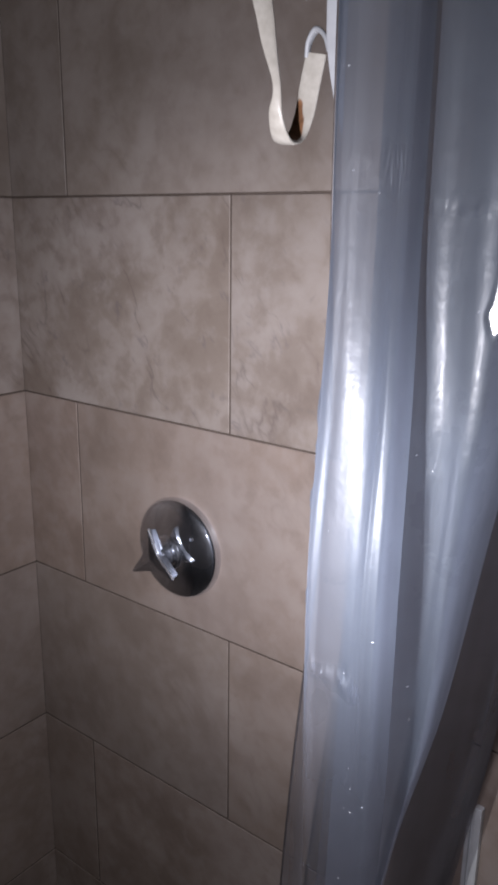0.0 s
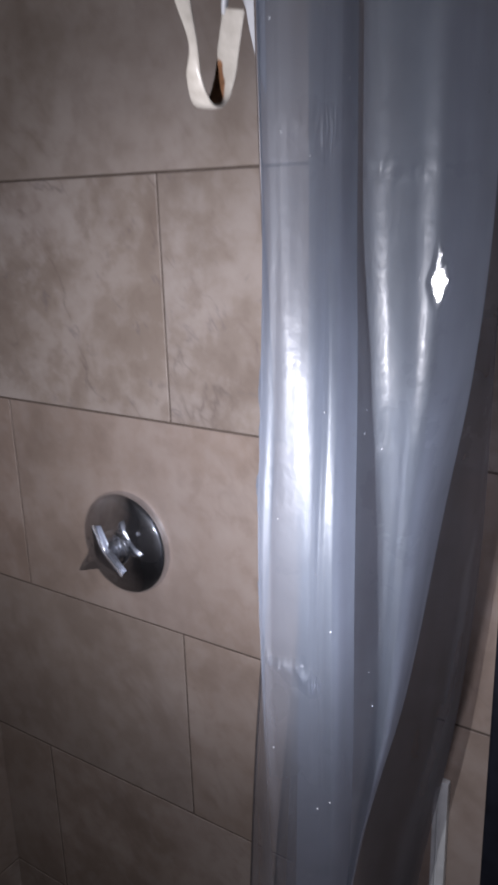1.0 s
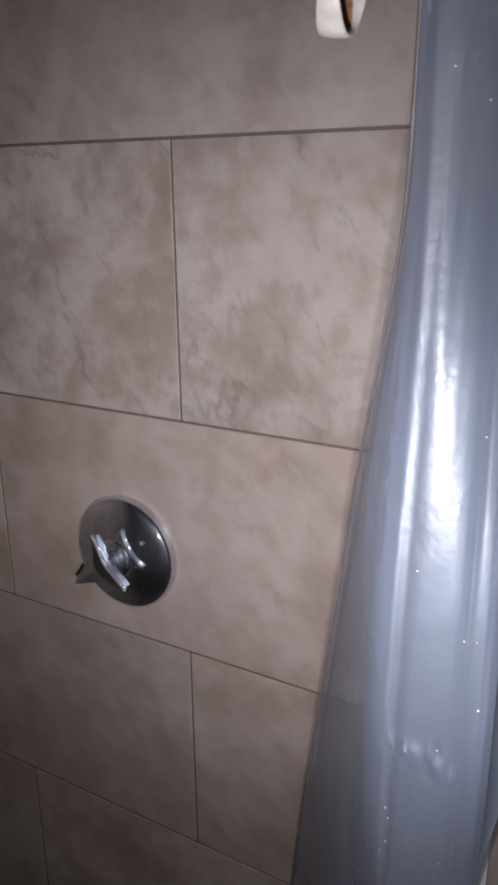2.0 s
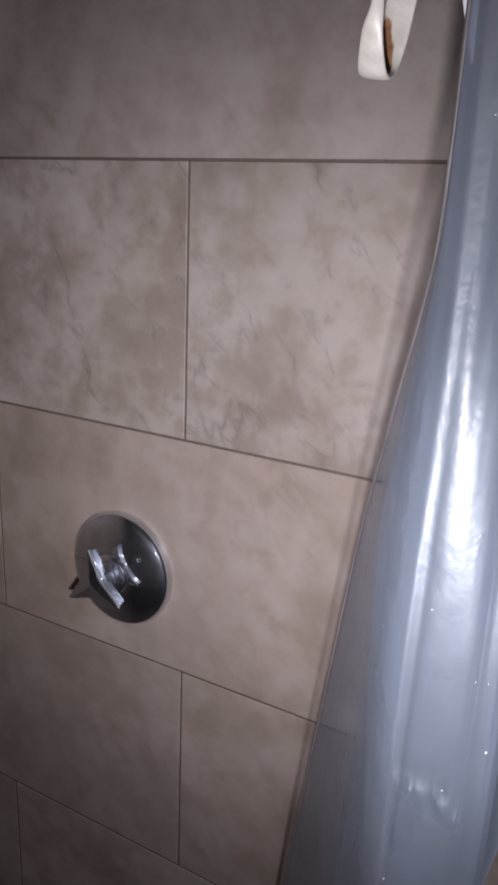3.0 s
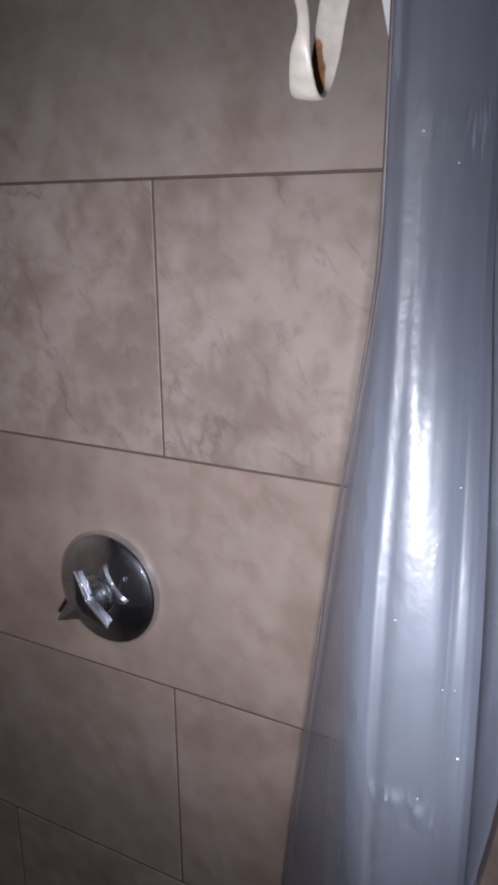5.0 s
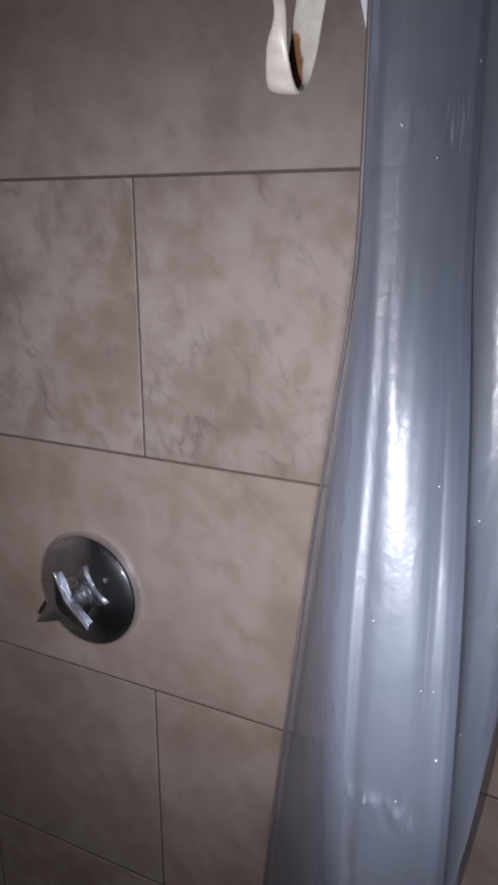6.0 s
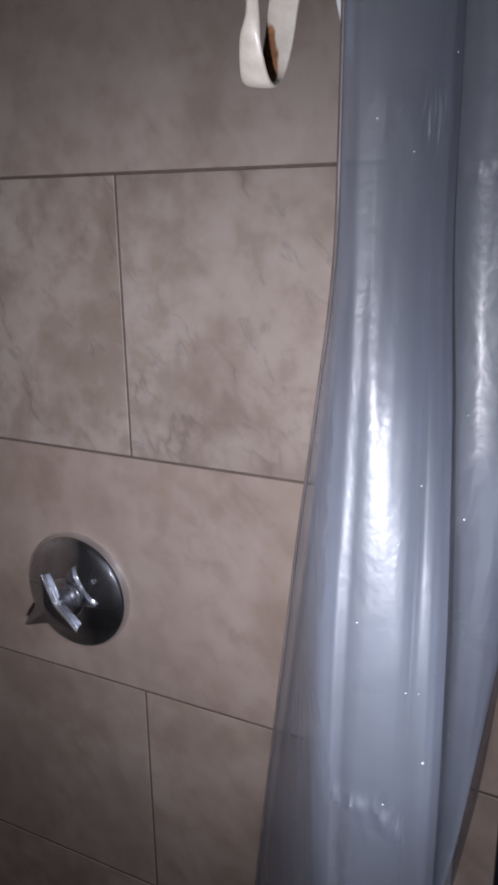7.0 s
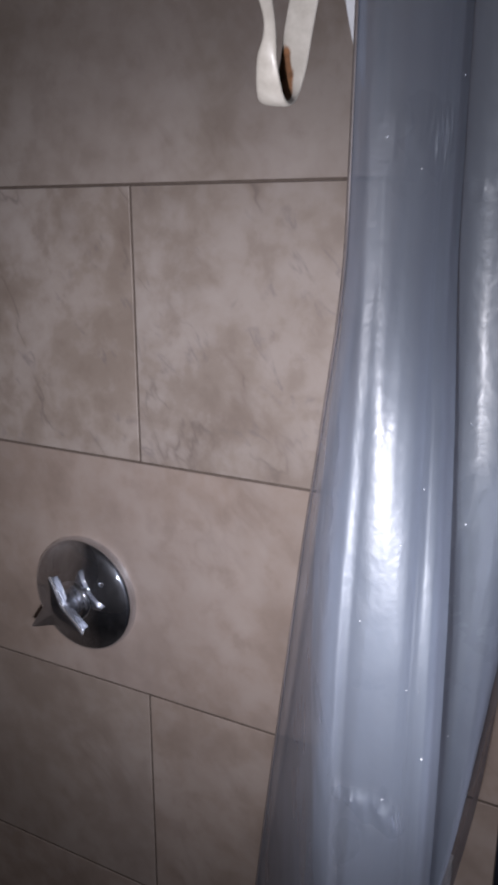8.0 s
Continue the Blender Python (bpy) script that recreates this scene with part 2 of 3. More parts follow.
def band(points, widths, across, thick):
    """A flat strap along points; across gives its broad direction at each of them."""
    bm = bmesh.new()
    pts, acr = [Vector(p) for p in points], [Vector(a).normalized() for a in across]
    ws = [Vector((w, 0, 0)) for w in widths]
    steps, rings = 150, []
    lay = bm.verts.layers.float.new("rust")
    for i in range(steps + 1):
        u = i / steps
        p, a, w = spline(pts, u), spline(acr, u), spline(ws, u).x
        way = (spline(pts, min(u + 0.01, 1)) - spline(pts, max(u - 0.01, 0))).normalized()
        a = (a - way * a.dot(way)).normalized()
        n = way.cross(a)
        ring = []
        for k in range(16):
            t = 2 * math.pi * k / 16
            c, s = math.cos(t), math.sin(t)
            ring.append(bm.verts.new(p + a * (w / 2) * math.copysign(abs(c) ** 0.6, c) + n * (thick / 2) * math.copysign(abs(s) ** 0.8, s)))
            ring[-1][lay] = rust_at(u, c, s)
        rings.append(ring)
    for r, q in zip(rings, rings[1:]):
        for k in range(16):
            bm.faces.new((r[k], r[(k + 1) % 16], q[(k + 1) % 16], q[k]))
    bm.faces.new(rings[0][::-1]), bm.faces.new(rings[-1])
    return bm


def rust_at(u, c, s):
    """A drop-shaped rust stain on the inner face, from the bend up one edge of the short leg."""
    k = min(1.0, max(0.0, (u - 0.690) / 0.215))
    middle, half = -0.05 - 0.60 * k, 1.25 * (1.0 - k) ** 0.7 + 0.01
    return max(0.0, -s) ** 0.5 * 2.0 * max(0.0, 1.0 - abs(c - middle) / half) * min(1.0, max(0.0, (u - 0.680) / 0.035)) * (1.0 - k ** 6)


# ---- the setting ----
H, PITCH, JOINT = 0.308, 0.620, 0.0030
X_CORNER, X_END, CEILING = -0.440, 0.434, 2.40

wall_valve = part("wall_valve", box((-0.56, 0.0011, 0.0), (X_END - 0.002, 0.12, CEILING)), GROUT)
tagged(wall_valve, "beige stone-look tiled shower wall with dark grey joints", "wall", kind="structure")
wall_side = part("wall_side", box((-0.56, -1.70, 0.0), (X_CORNER - 0.0011, 0.0005, CEILING)), GROUT)
tagged(wall_side, "beige stone-look tiled shower side wall", "wall", kind="structure")
wall_back = part("wall_back", box((-0.56, -1.82, 0.0), (2.10, -1.702, CEILING)), PAINT)
tagged(wall_back, "plain off-white painted wall", "wall", kind="structure")
wall_room = part("wall_room", box((2.0, -1.70, 0.0), (2.12, 0.9, CEILING)), PAINT)
tagged(wall_room, "plain off-white painted room wall", "wall", kind="structure")
wall_far = part("wall_far", box((X_END + 0.12, 0.78, 0.0), (1.998, 0.9, CEILING)), PAINT)
tagged(wall_far, "plain painted wall beyond the shower", "wall", kind="structure")
floor = part("floor", box((-0.56, -1.82, -0.10), (2.12, 0.9, -0.001)), FLOORING)
tagged(floor, "plain grey tiled bathroom floor", "floor", kind="structure")
ceiling = part("ceiling", box((-0.56, -1.82, CEILING + 0.001), (2.12, 0.9, CEILING + 0.10)), PAINT)
tagged(ceiling, "plain off-white painted ceiling", "ceiling", kind="structure")
trim = part("trim_dark_jamb", box((X_END + 0.0, -0.012, 0.0), (X_END + 0.118, 0.90, CEILING - 0.002), 0.004), DARK)
tagged(trim, "dark navy painted jamb beside the tiled wall", "jamb", kind="structure")

TILE_MESHES = {}


def tile(w, h):
    key = (round(w, 4), round(h, 4))
    if key not in TILE_MESHES:
        TILE_MESHES[key] = mesh_of("tile", box((0, 0, 0), (w, 0.0085, h), 0.0007, 1), TILE)
    return TILE_MESHES[key]


# How warm and how veined the tiles of each course are.
PRINTS = ((0.5, 0.6), (0.6, 0.5), (0.60, 0.30), (0.88, 0.42), (0.30, 1.0), (0.20, 0.55), (0.5, 0.6))


def lay_tiles(parent, place, start, stop, shift):
    """Rows of tiles in half bond from start to stop along a wall; place(s, z) gives a tile's pose."""
    rows = int(CEILING / H) + 1
    for r in range(rows):
        z0, z1 = r * H, min((r + 1) * H, CEILING)
        off = shift + (0.0 if r % 2 == 0 else PITCH / 2)
        k = math.floor((start - off) / PITCH)
        while off + k * PITCH < stop:
            a, b = max(start, off + k * PITCH), min(stop, off + (k + 1) * PITCH)
            if b - a > 0.012:
                ob = new("tile", tile(b - a - JOINT, z1 - z0 - JOINT))
                ob.parent = parent
                warm, veined = PRINTS[r % len(PRINTS)]
                ob.color = (warm + random.uniform(-0.12, 0.12), veined * random.uniform(0.85, 1.1), 0.5, 1)
                wob = random.uniform(-0.0004, 0.0004)
                ob.matrix_world = place(a + JOINT / 2, z0 + JOINT / 2, wob)
            k += 1


# ---- shower valve ----
def shower_valve(x, z):
    base = empty("shower_valve", pose(x, 0, z, 90, 0, 0))
    tagged(base, "polished chrome shower valve with three-lobed knob on tiled wall", "shower valve")
    part("escutcheon", lathe([(0, 0.0), (0.0755, 0.0), (0.0757, 0.0040), (0.0752, 0.0085), (0.0738, 0.0125), (0.0712, 0.0152), (0.0675, 0.0174), (0.0620, 0.0196), (0.0540, 0.0222), (0.0460, 0.0246), (0.0380, 0.0268), (0.0300, 0.0286), (0.0, 0.0292)], 96), CHROME, base, "domed round chrome cover plate", True)
    part("collar", lathe([(0, 0.0270), (0.0268, 0.0270), (0.0262, 0.0298), (0.0240, 0.0322), (0.0222, 0.0332), (0.0180, 0.0336), (0.0, 0.0337)], 72), CHROME, base, "flared chrome neck", True)
    part("stem", lathe([(0, 0.032), (0.0172, 0.032), (0.0172, 0.0385), (0.0166, 0.0388), (0.0166, 0.0394), (0.0172, 0.0397), (0.0172, 0.0540), (0, 0.0540)], 64), CHROME, base, smooth=True)
    for a in (35, 215):
        part("screw", lathe([(0, 0.0), (0.0032, 0.0), (0.0030, 0.0013), (0, 0.0018)], 16, pose(0.050 * math.cos(radians(a)), 0.050 * math.sin(radians(a)), 0.0233)), CHROME, base, smooth=True)
    # the knob: a thick three-cornered star with hollow sides and blunt tips
    bm = bmesh.new()
    steps, rings = 144, []

    def lobe(a):
        off = (a - radians(96)) % radians(120) - radians(60)
        side = 0.0170 / math.cos(off) ** 1.54
        tip = 0.0515
        return (side ** -14 + tip ** -14) ** (-1 / 14)
    for f, h in ((0.40, 0.0480), (0.86, 0.0480), (0.895, 0.0484), (0.905, 0.0494), (0.925, 0.0545), (0.950, 0.0580), (0.972, 0.0600), (0.992, 0.0612), (1.0, 0.0622), (0.997, 0.0632), (0.98, 0.0640), (0.94, 0.0646), (0.80, 0.0649), (0.55, 0.0656), (0.30, 0.0666), (0.12, 0.0670)):
        rings.append([bm.verts.new((f * lobe(a) * math.cos(a), f * lobe(a) * math.sin(a), h)) for a in (2 * math.pi * i / steps for i in range(steps))])
    for a, b in zip(rings, rings[1:]):
        for i in range(steps):
            bm.faces.new((a[i], a[(i + 1) % steps], b[(i + 1) % steps], b[i]))
    bm.faces.new(rings[0][::-1]), bm.faces.new(rings[-1])
    part("knob", bm, CHROME, base, "three-cornered chrome turning knob", True)
    part("set_screw", lathe([(0, 0), (0.0025, 0), (0.0025, 0.0012), (0, 0.0014)], 12, pose(0.0120, -0.0170, 0.0345, 90, 0, 35)), BRASS_DARK, base)
    return base


shower_valve(-0.090, 1.047)


# ---- curtain and its rail ----
RAIL_X, RAIL_Z = 0.405, 1.985


def curtain_rail():
    base = empty("curtain_rail", pose(RAIL_X, 0, RAIL_Z))
    tagged(base, "straight metal shower curtain rail across the cubicle opening", "curtain rail")
    part("rod", lathe([(0, -0.002), (0.0125, -0.002), (0.0125, 1.698), (0, 1.698)], 32, pose(0, 0, 0, 90, 0, 0)), STEEL, base, smooth=True)
    for y, turn in ((-0.001, 90), (-1.700, -90)):
        part("flange", lathe([(0, 0), (0.028, 0), (0.027, 0.006), (0.018, 0.011), (0.0128, 0.022), (0, 0.022)], 40, pose(0, y, 0, turn, 0, 0)), STEEL, base, smooth=True)
    return base


curtain_rail()

# Plans of the three gathered panels at several heights, each from its inner edge to its outer one.
FRONT = {
    1.95: ((0.4010, -0.4060), (0.4028, -0.4067), (0.4148, -0.4067), (0.4284, -0.3947), (0.4327, -0.3857), (0.4361, -0.3797), (0.4351, -0.3587)),
    1.50: ((0.3945, -0.3910), (0.4016, -0.4032), (0.4136, -0.4042), (0.4257, -0.3927), (0.4300, -0.3847), (0.4339, -0.3777), (0.4330, -0.3557)),
    1.40: ((0.3630, -0.3360), (0.3954, -0.3986), (0.4124, -0.4091), (0.4285, -0.4026), (0.4348, -0.3951), (0.4401, -0.3901), (0.4406, -0.3681)),
    1.30: ((0.3300, -0.2840), (0.3930, -0.4016), (0.4110, -0.4155), (0.4301, -0.4130), (0.4389, -0.4085), (0.4457, -0.4060), (0.4471, -0.3816)),
    1.15: ((0.3030, -0.2600), (0.3887, -0.3931), (0.4057, -0.4066), (0.4268, -0.4066), (0.4376, -0.4046), (0.4444, -0.4036), (0.4468, -0.3805)),
    1.00: ((0.2790, -0.2420), (0.3829, -0.3738), (0.3989, -0.3878), (0.4180, -0.3898), (0.4284, -0.3888), (0.4343, -0.3878), (0.4363, -0.3688)),
    0.75: ((0.2400, -0.2050), (0.3720, -0.3520), (0.3860, -0.3655), (0.4017, -0.3685), (0.4093, -0.3690), (0.4135, -0.3690), (0.4138, -0.3550)),
    0.25: ((0.1720, -0.1400), (0.3400, -0.3200), (0.3520, -0.3345), (0.3668, -0.3385), (0.3749, -0.3400), (0.3793, -0.3400), (0.3799, -0.3270)),
}
MIDDLE = {
    1.95: ((0.4120, -0.3700), (0.4280, -0.3530), (0.4430, -0.3400), (0.4750, -0.3360), (0.4940, -0.2970)),
    1.50: ((0.4100, -0.3680), (0.4260, -0.3510), (0.4420, -0.3380), (0.4730, -0.3340), (0.4920, -0.2970)),
    1.40: ((0.4070, -0.3660), (0.4250, -0.3490), (0.4450, -0.3360), (0.4710, -0.3310), (0.4840, -0.2930)),
    1.30: ((0.4000, -0.3620), (0.4220, -0.3460), (0.4430, -0.3320), (0.4600, -0.3240), (0.4640, -0.2750)),
    1.15: ((0.3920, -0.3570), (0.4160, -0.3400), (0.4340, -0.3270), (0.4460, -0.3270), (0.4450, -0.2870)),
    1.00: ((0.3840, -0.3490), (0.4040, -0.3320), (0.4140, -0.3210), (0.4180, -0.3220), (0.4100, -0.2810)),
    0.75: ((0.3700, -0.3340), (0.3830, -0.3190), (0.3860, -0.3080), (0.3840, -0.3090), (0.3720, -0.2650)),
    0.25: ((0.3370, -0.3080), (0.3500, -0.2920), (0.3530, -0.2820), (0.3500, -0.2850), (0.3360, -0.2410)),
}
REAR = {
    1.95: ((0.3760, -0.2600), (0.3950, -0.2480), (0.4380, -0.2050), (0.4600, -0.1650), (0.4490, -0.1200)),
    1.50: ((0.3750, -0.2600), (0.3920, -0.2480), (0.4360, -0.2050), (0.4580, -0.1650), (0.4470, -0.1200)),
    1.40: ((0.3590, -0.2620), (0.3900, -0.2460), (0.4330, -0.2000), (0.4540, -0.1600), (0.4450, -0.1150)),
    1.30: ((0.3420, -0.2640), (0.3860, -0.2430), (0.4280, -0.1950), (0.4490, -0.1550), (0.4430, -0.1050)),
    1.15: ((0.3340, -0.2580), (0.3760, -0.2360), (0.4160, -0.1880), (0.4380, -0.1450), (0.4370, -0.0950)),
    1.00: ((0.3220, -0.2520), (0.3620, -0.2280), (0.3980, -0.1800), (0.4190, -0.1400), (0.4260, -0.1050)),
    0.75: ((0.3000, -0.2360), (0.3360, -0.2140), (0.3660, -0.1680), (0.3840, -0.1300), (0.3880, -0.0950)),
    0.25: ((0.2620, -0.2120), (0.2920, -0.1920), (0.3180, -0.1500), (0.3340, -0.1150), (0.3400, -0.0850)),
}

# Crumpled places of a panel: along it, height, spread along it, spread in height, depth.
CRUMPLES = {id(FRONT): ((0.36, 1.236, 0.13, 0.0055, 0.0030), (0.52, 1.226, 0.10, 0.0065, 0.0033), (0.34, 1.206, 0.05, 0.012, 0.0010), (0.15, 1.335, 0.035, 0.016, 0.0034), (0.125, 1.395, 0.045, 0.040, 0.0017), (0.16, 1.262, 0.06, 0.010, 0.0024), (0.60, 1.535, 0.22, 0.010, 0.0012)),
            id(MIDDLE): ((0.55, 1.515, 0.20, 0.005, 0.0008), (0.60, 1.34, 0.20, 0.05, 0.0002)),
            id(REAR): ((0.60, 1.37, 0.25, 0.05, 0.0012),)}


def step(a, b, v):
    k = min(1.0, max(0.0, (v - a) / (b - a)))
    return k * k * (3 - 2 * k)


# Stiff flat places of a panel: along it, height, half width along it, half height, the way they face.
FACETS = {id(FRONT): ((0.155, 1.405, 0.018, 0.017, (0.27, -0.945, 0.17)), (0.150, 1.372, 0.016, 0.011, (0.26, -0.940, 0.22)), (0.160, 1.340, 0.020, 0.012, (0.27, -0.930, 0.26)), (0.150, 1.268, 0.022, 0.008, (0.25, -0.87, 0.42))),
          id(MIDDLE): ((0.74, 1.455, 0.052, 0.018, (0.18, -0.980, -0.03)),),
          id(REAR): ()}


def flatness(plan, uc, zc, su, sz, u, z):
    if abs(u - uc) > 1.6 * su or abs(z - zc) > 1.6 * sz:
        return 0.0
    rag = 0.35 * noise.noise(Vector((u * 60.0, z * 90.0, zc * 5)))
    return step(0.0, 0.22, 1.0 + rag - abs(u - uc) / su * 0.75 - abs(z - zc) / sz * 0.75)


def draped(plan, u, z):
    heights = sorted(plan)
    z = min(max(z, heights[0]), heights[-1])
    i = max(k for k in range(len(heights) - 1) if heights[k] <= z)
    lo, hi = heights[i], heights[i + 1]
    f = (z - lo) / (hi - lo)

    def at(h):
        return spline([Vector((x, y, 0)) for x, y in plan[h]], u)
    a, b = heights[max(i - 1, 0)], heights[min(i + 2, len(heights) - 1)]
    p0, p1, p2, p3 = at(a), at(lo), at(hi), at(b)
    m1 = (p2 - p0) / (hi - a) * (hi - lo)
    m2 = (p3 - p1) / (b - lo) * (hi - lo)
    p = p1 * (2 * f ** 3 - 3 * f * f + 1) + m1 * (f ** 3 - 2 * f * f + f) + p2 * (3 * f * f - 2 * f ** 3) + m2 * (f ** 3 - f * f)
    reach = len(plan[1.5]) / 13.0
    q = Vector((u * 9.0 * reach, z * 2.2, 3.0 + reach * 5))
    p += Vector((noise.noise(q), noise.noise(q + Vector((31, 7, 2))), 0)) * 0.0024
    q = Vector((u * 38.0 * reach, z * 5.0, 9.0 + reach * 5))
    p += Vector((noise.noise(q), noise.noise(q + Vector((11, 3, 5))), 0)) * 0.0003
    # narrow pleats that fan out downwards
    if plan is FRONT:
        ripple = math.sin(2 * math.pi * (4.3 * u + 0.8 * noise.noise(Vector((u * 3.0, z * 1.6, 2.5))))) * math.sin(math.pi * min(1.0, max(0.0, (u - 0.14) / 0.80)))
        p += Vector((0.30, -0.95, 0)) * 0.00014 * ripple
        p += Vector((0.0, -1.0, 0)) * 0.0005 * math.exp(-((u - 0.150) / 0.016) ** 2 - ((z - 1.38) / 0.07) ** 2)
    # old packing creases and crumpled places
    for uc, zc, su, sz, depth in CRUMPLES[id(plan)]:
        w = math.exp(-((u - uc) / su) ** 2 - ((z - zc) / sz) ** 2)
        if w > 0.02:
            q = Vector((u * 17.0, z * 52.0, zc * 17))
            ridge = 1.0 - 2.8 * abs(noise.noise(q)) - 0.6 * abs(noise.noise(q * 2.1))
            p += Vector((0.35, -0.94, 0)) * depth * w * ridge
    return Vector((p.x, p.y, z))


def sheet_point(plan, u, z):
    p = draped(plan, u, z)
    for uc, zc, su, sz, way in FACETS[id(plan)]:
        w = flatness(plan, uc, zc, su, sz, u, z)
        if w > 0.0:
            n = Vector(way).normalized()
            p -= n * (p - draped(plan, uc, zc)).dot(n) * w * (0.75 if plan is FRONT else 1.0)
    return p


def fog_shade_at(plan, u, z):
    """How milky the film is: the gathered panels are; the loose hems let more through. Down the front panel it is
    thinned to paint in the light's fall-off.
    """
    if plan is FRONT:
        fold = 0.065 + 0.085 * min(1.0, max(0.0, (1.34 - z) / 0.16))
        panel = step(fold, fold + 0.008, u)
        # less milk lower down darkens the panel, as if the torchlight faded
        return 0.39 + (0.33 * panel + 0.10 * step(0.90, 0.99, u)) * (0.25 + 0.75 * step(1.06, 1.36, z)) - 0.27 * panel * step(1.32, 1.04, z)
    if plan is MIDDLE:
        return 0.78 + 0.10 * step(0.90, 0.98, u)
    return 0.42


def wetness(plan, u, z):
    """Where water has run down and left the film smooth: the crumpled places."""
    flat = max([flatness(plan, *f[:4], u, z) for f in FACETS[id(plan)]], default=0.0)
    return min(1.0, flat + sum(0.8 * math.exp(-((u - uc) / (1.2 * su)) ** 2 - ((z - zc) / (1.2 * sz)) ** 2) for uc, zc, su, sz, _ in CRUMPLES[id(plan)]))


def shower_curtain():
    base = empty("shower_curtain", pose(0, 0, 0))
    tagged(base, "clear bluish vinyl shower curtain gathered in wet folds on its rail", "shower curtain")
    zs = [0.25 + 0.70 * k / 40 for k in range(40)] + [0.95 + 0.65 * k / 230 for k in range(230)] + [1.60 + 0.35 * k / 20 for k in range(21)]
    for plan, nu in ((FRONT, 170), (MIDDLE, 110), (REAR, 110)):
        bm = bmesh.new()
        grid = [[bm.verts.new(sheet_point(plan, i / nu, z)) for i in range(nu + 1)] for z in zs]
        for a, b in zip(grid, grid[1:]):
            for i in range(nu):
                bm.faces.new((a[i], a[i + 1], b[i + 1], b[i]))
        ob = part("sheet", bm, FILM, base, smooth=True)
        fog_shade = ob.data.attributes.new("fog_shade", "FLOAT", "POINT")
        wet = ob.data.attributes.new("wet", "FLOAT", "POINT")
        wet.data.foreach_set("value", [wetness(plan, i / nu, z) for z in zs for i in range(nu + 1)])
        fog_shade.data.foreach_set("value", [fog_shade_at(plan, i / nu, z) for z in zs for i in range(nu + 1)])
    # a dark bead down the front panel's inner edge, drawn for its shadow line
    part("hem", tube([sheet_point(FRONT, 0.0, 0.26 + 1.68 * k / 48) for k in range(49)], 0.0011, 8, 192), EDGE_SHADE, base, "dark bead along the film edge, drawn as its shadow line", True)
    tab = [(.404, -.4000, 1.94), (.397, -.3970, 1.70), (.3948, -.3955, 1.62), (.3955, -.3950, 1.588), (.3995, -.3940, 1.553)]
    part("hem_tab", band(tab, [.010, .010, .0115, .0090, .0012], [(0.9, 0.42, 0)] * 5, 0.0012), TAPE, base, "white reinforcing tape at the edge", True)
    # rings that carry it
    for i in range(9):
        u = 0.03 + 0.94 * i / 8
        y = -0.385 + 0.255 * i / 8
        loop = [(RAIL_X + 0.024 * math.sin(a), y + 0.003 * math.sin(2 * a), RAIL_Z - 0.010 + 0.027 * math.cos(a)) for a in (2 * math.pi * k / 12 for k in range(13))]
        part("ring", tube(loop, 0.0017, 8, 48), WHITE, base, "white plastic curtain ring", True)
    # drops that cling to the film
    rng = random.Random(5)
    one = bmesh.new()
    bmesh.ops.create_icosphere(one, subdivisions=2, radius=1.0)
    verts = [v.co.copy() for v in one.verts]
    faces = [[v.index for v in f.verts] for f in one.faces]
    one.free()
    vs, fs = [], []
    for _ in range(85):
        plan = FRONT if rng.random() < 0.75 else MIDDLE
        u, z = rng.uniform(0.02, 0.98), rng.uniform(0.80, 1.60)
        if rng.random() < 0.07:
            plan, u, z = FRONT, rng.uniform(0.25, 0.62), rng.uniform(1.13, 1.24)
        p = sheet_point(plan, u, z)
        du, dz = sheet_point(plan, u + 0.01, z) - p, sheet_point(plan, u, z + 0.004) - p
        nrm = du.cross(dz).normalized()
        if nrm.dot(Vector((0.5, -0.75, 1.5)) - p) < 0:
            nrm = -nrm
        r = rng.choice((0.0003, 0.0004, 0.0005, 0.0007))
        a = nrm.orthogonal().normalized()
        b = nrm.cross(a)
        k = len(vs)
        vs += [p + r * (a * v.x + b * v.y) + nrm * r * 0.55 * v.z for v in verts]
        fs += [[k + j for j in f] for f in faces]
    me = bpy.data.meshes.new("water_drops")
    me.from_pydata(vs, [], fs)
    me.materials.append(WATER)
    me.polygons.foreach_set("use_smooth", [True] * len(me.polygons))
    drops = new("water_drops", me)
    drops.parent = base
    tagged(drops, "small clear water drops on the film", kind="stuff")
    return base


shower_curtain()


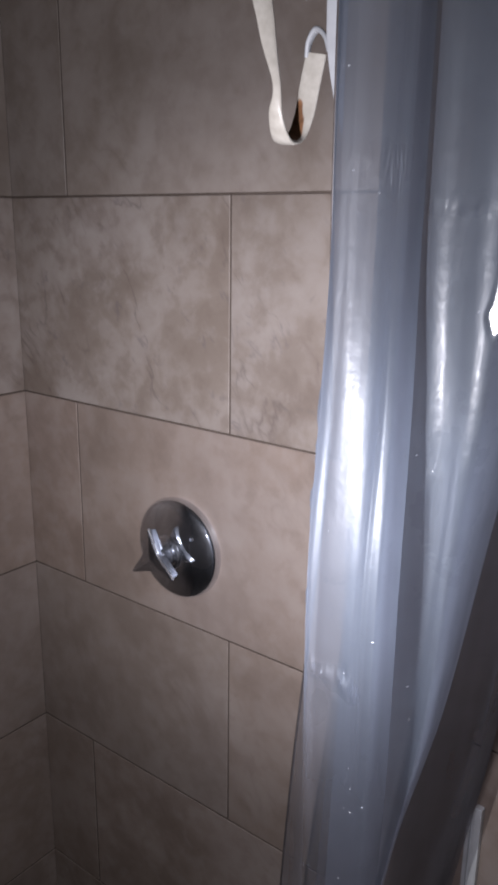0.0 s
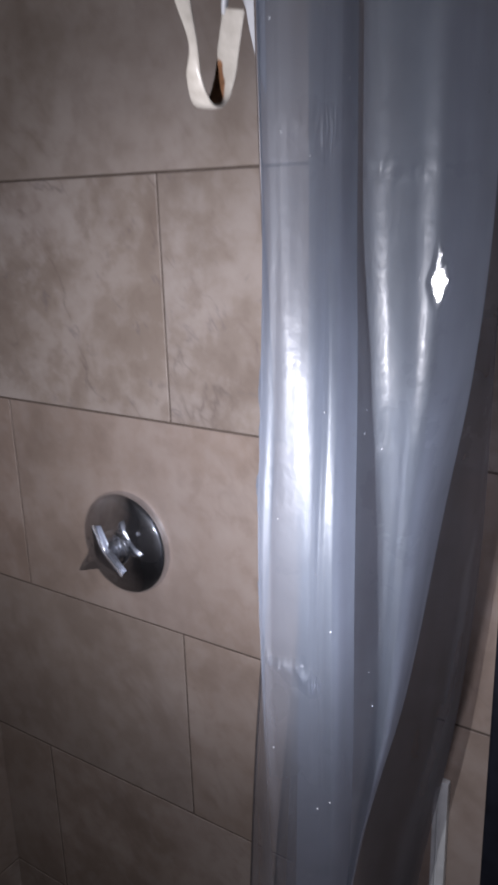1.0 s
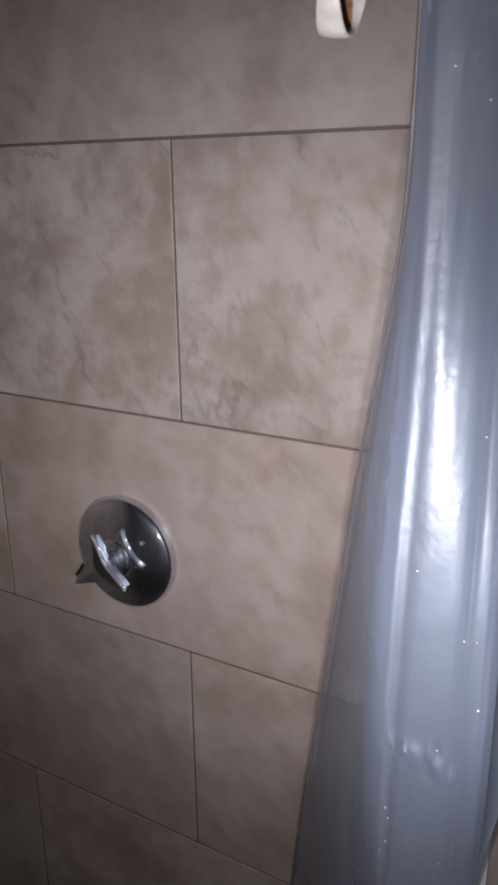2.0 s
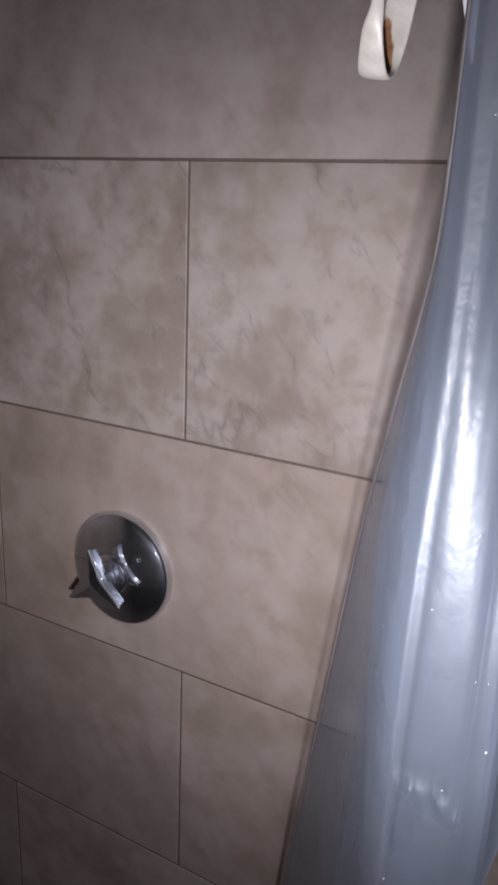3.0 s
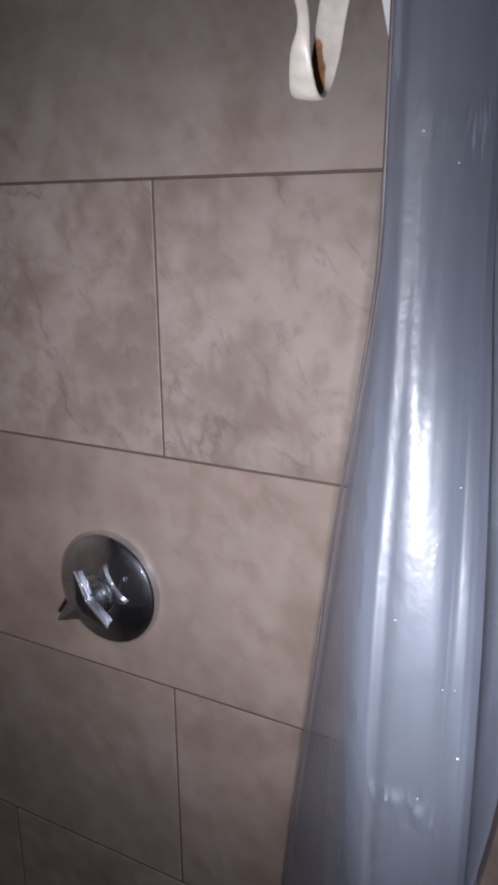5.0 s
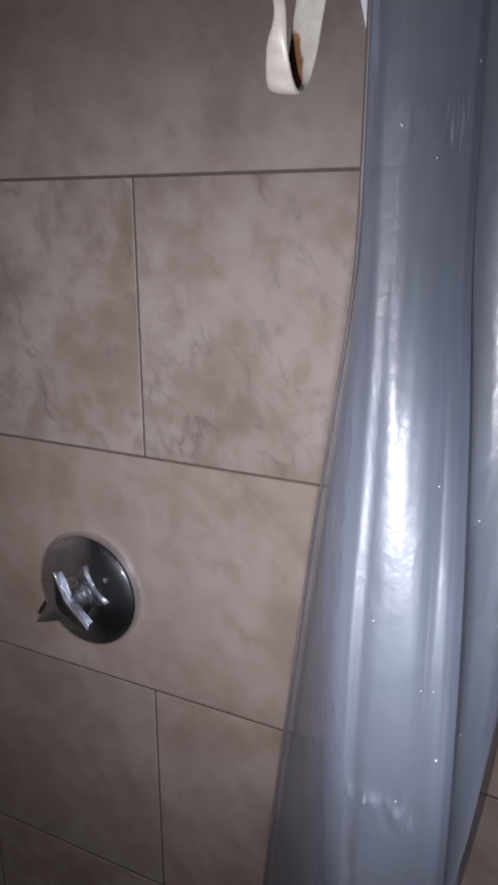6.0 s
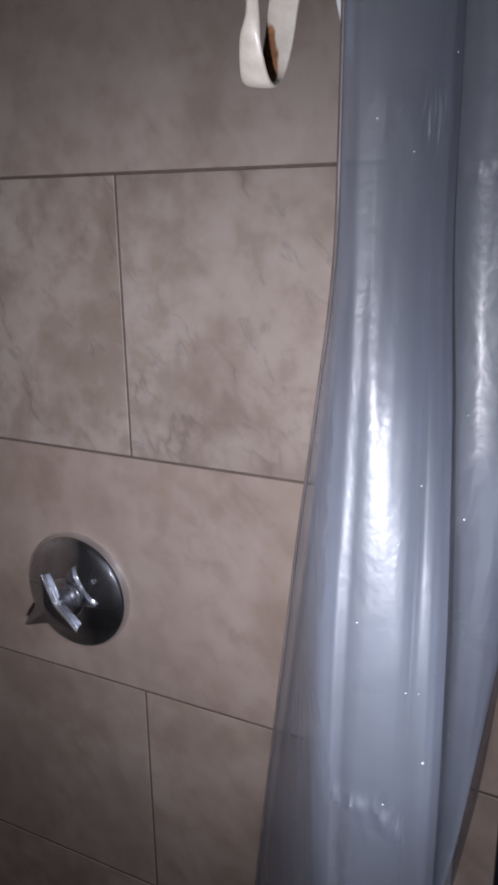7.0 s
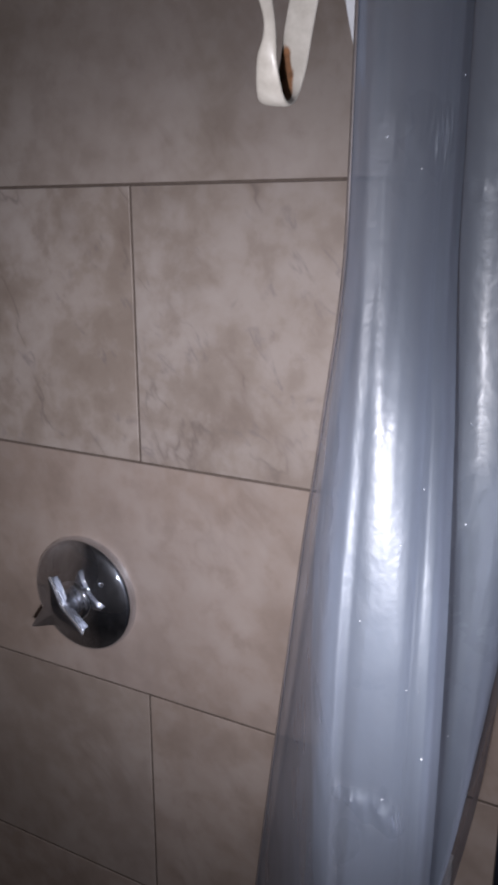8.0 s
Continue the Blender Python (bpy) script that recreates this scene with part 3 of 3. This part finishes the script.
# ---- hook on the rail ----
def rail_hook():
    base = empty("rail_hook", pose(0, 0, 0))
    tagged(base, "white coated strap hook with rusty bend hanging from the rail", "hook")
    pts = [(RAIL_X + 0.012, -.4300, RAIL_Z - 0.006), (RAIL_X, -.4300, RAIL_Z + 0.0145), (RAIL_X - 0.015, -.426, RAIL_Z - 0.004), (.357, -.408, 1.80), (.3475, -.4035, 1.660), (.3545, -.4040, 1.610), (.3625, -.4045, 1.580),
           (.3605, -.4020, 1.5640), (.3570, -.3900, 1.5520), (.3550, -.3745, 1.5545), (.3560, -.3670, 1.568), (.3575, -.3640, 1.585), (.3600, -.3620, 1.602)]
    wid = [.012, .012, .012, .013, .0125, .0095, .0048, .0090, .0125, .0120, .0125, .0130, .0130]
    acr = [(0, 1, 0)] * 3 + [(0.7, 0.7, 0), (0.85, 0.5, 0), (0.85, 0.5, 0), (0.85, 0.5, 0)] + [(0.95, 0.1, -0.1)] * 2 + [(0.95, 0.25, -0.1)] * 4
    part("strap", band(pts, wid, acr, 0.0030), RUSTED, base, smooth=True)
    tip = [(.3540, -.3625, 1.6010), (.3565, -.3645, 1.6085), (.3635, -.3675, 1.6135), (.3705, -.3690, 1.6090), (.3740, -.3695, 1.6010)]
    part("tip", band(tip, [.006] * 5, [(0.3, -1, 0.1)] * 5, 0.0030), TAPE, base, "white curled tip", True)
    return base


rail_hook()


# ---- white edging strip low on the wall ----
def edge_strip():
    base = empty("edge_strip", pose(0.382, 0, 0))
    tagged(base, "white plastic edging strip with a groove on the tiled wall", "edging strip")
    part("flat", box((-0.0005, -0.010, 0.0), (0.009, -0.0005, 0.848), 0.0015), WHITE, base)
    part("lip", box((-0.0095, -0.0075, 0.0), (-0.0045, -0.0005, 0.832), 0.001), WHITE, base)
    part("web", box((-0.0046, -0.0035, 0.0), (-0.0004, -0.0005, 0.836)), WHITE, base)
    return base


edge_strip()

# ---- wall tiles ----
lay_tiles(wall_valve, lambda s, z, w: Matrix.Translation((s, 0.0 + w, z)), X_CORNER - 0.004, X_END, 0.0)
lay_tiles(wall_side, lambda s, z, w: Matrix.Translation((X_CORNER + w, s, z)) @ pose(0, 0, 0, 0, 0, 90), -1.698, 0.001, 0.10)
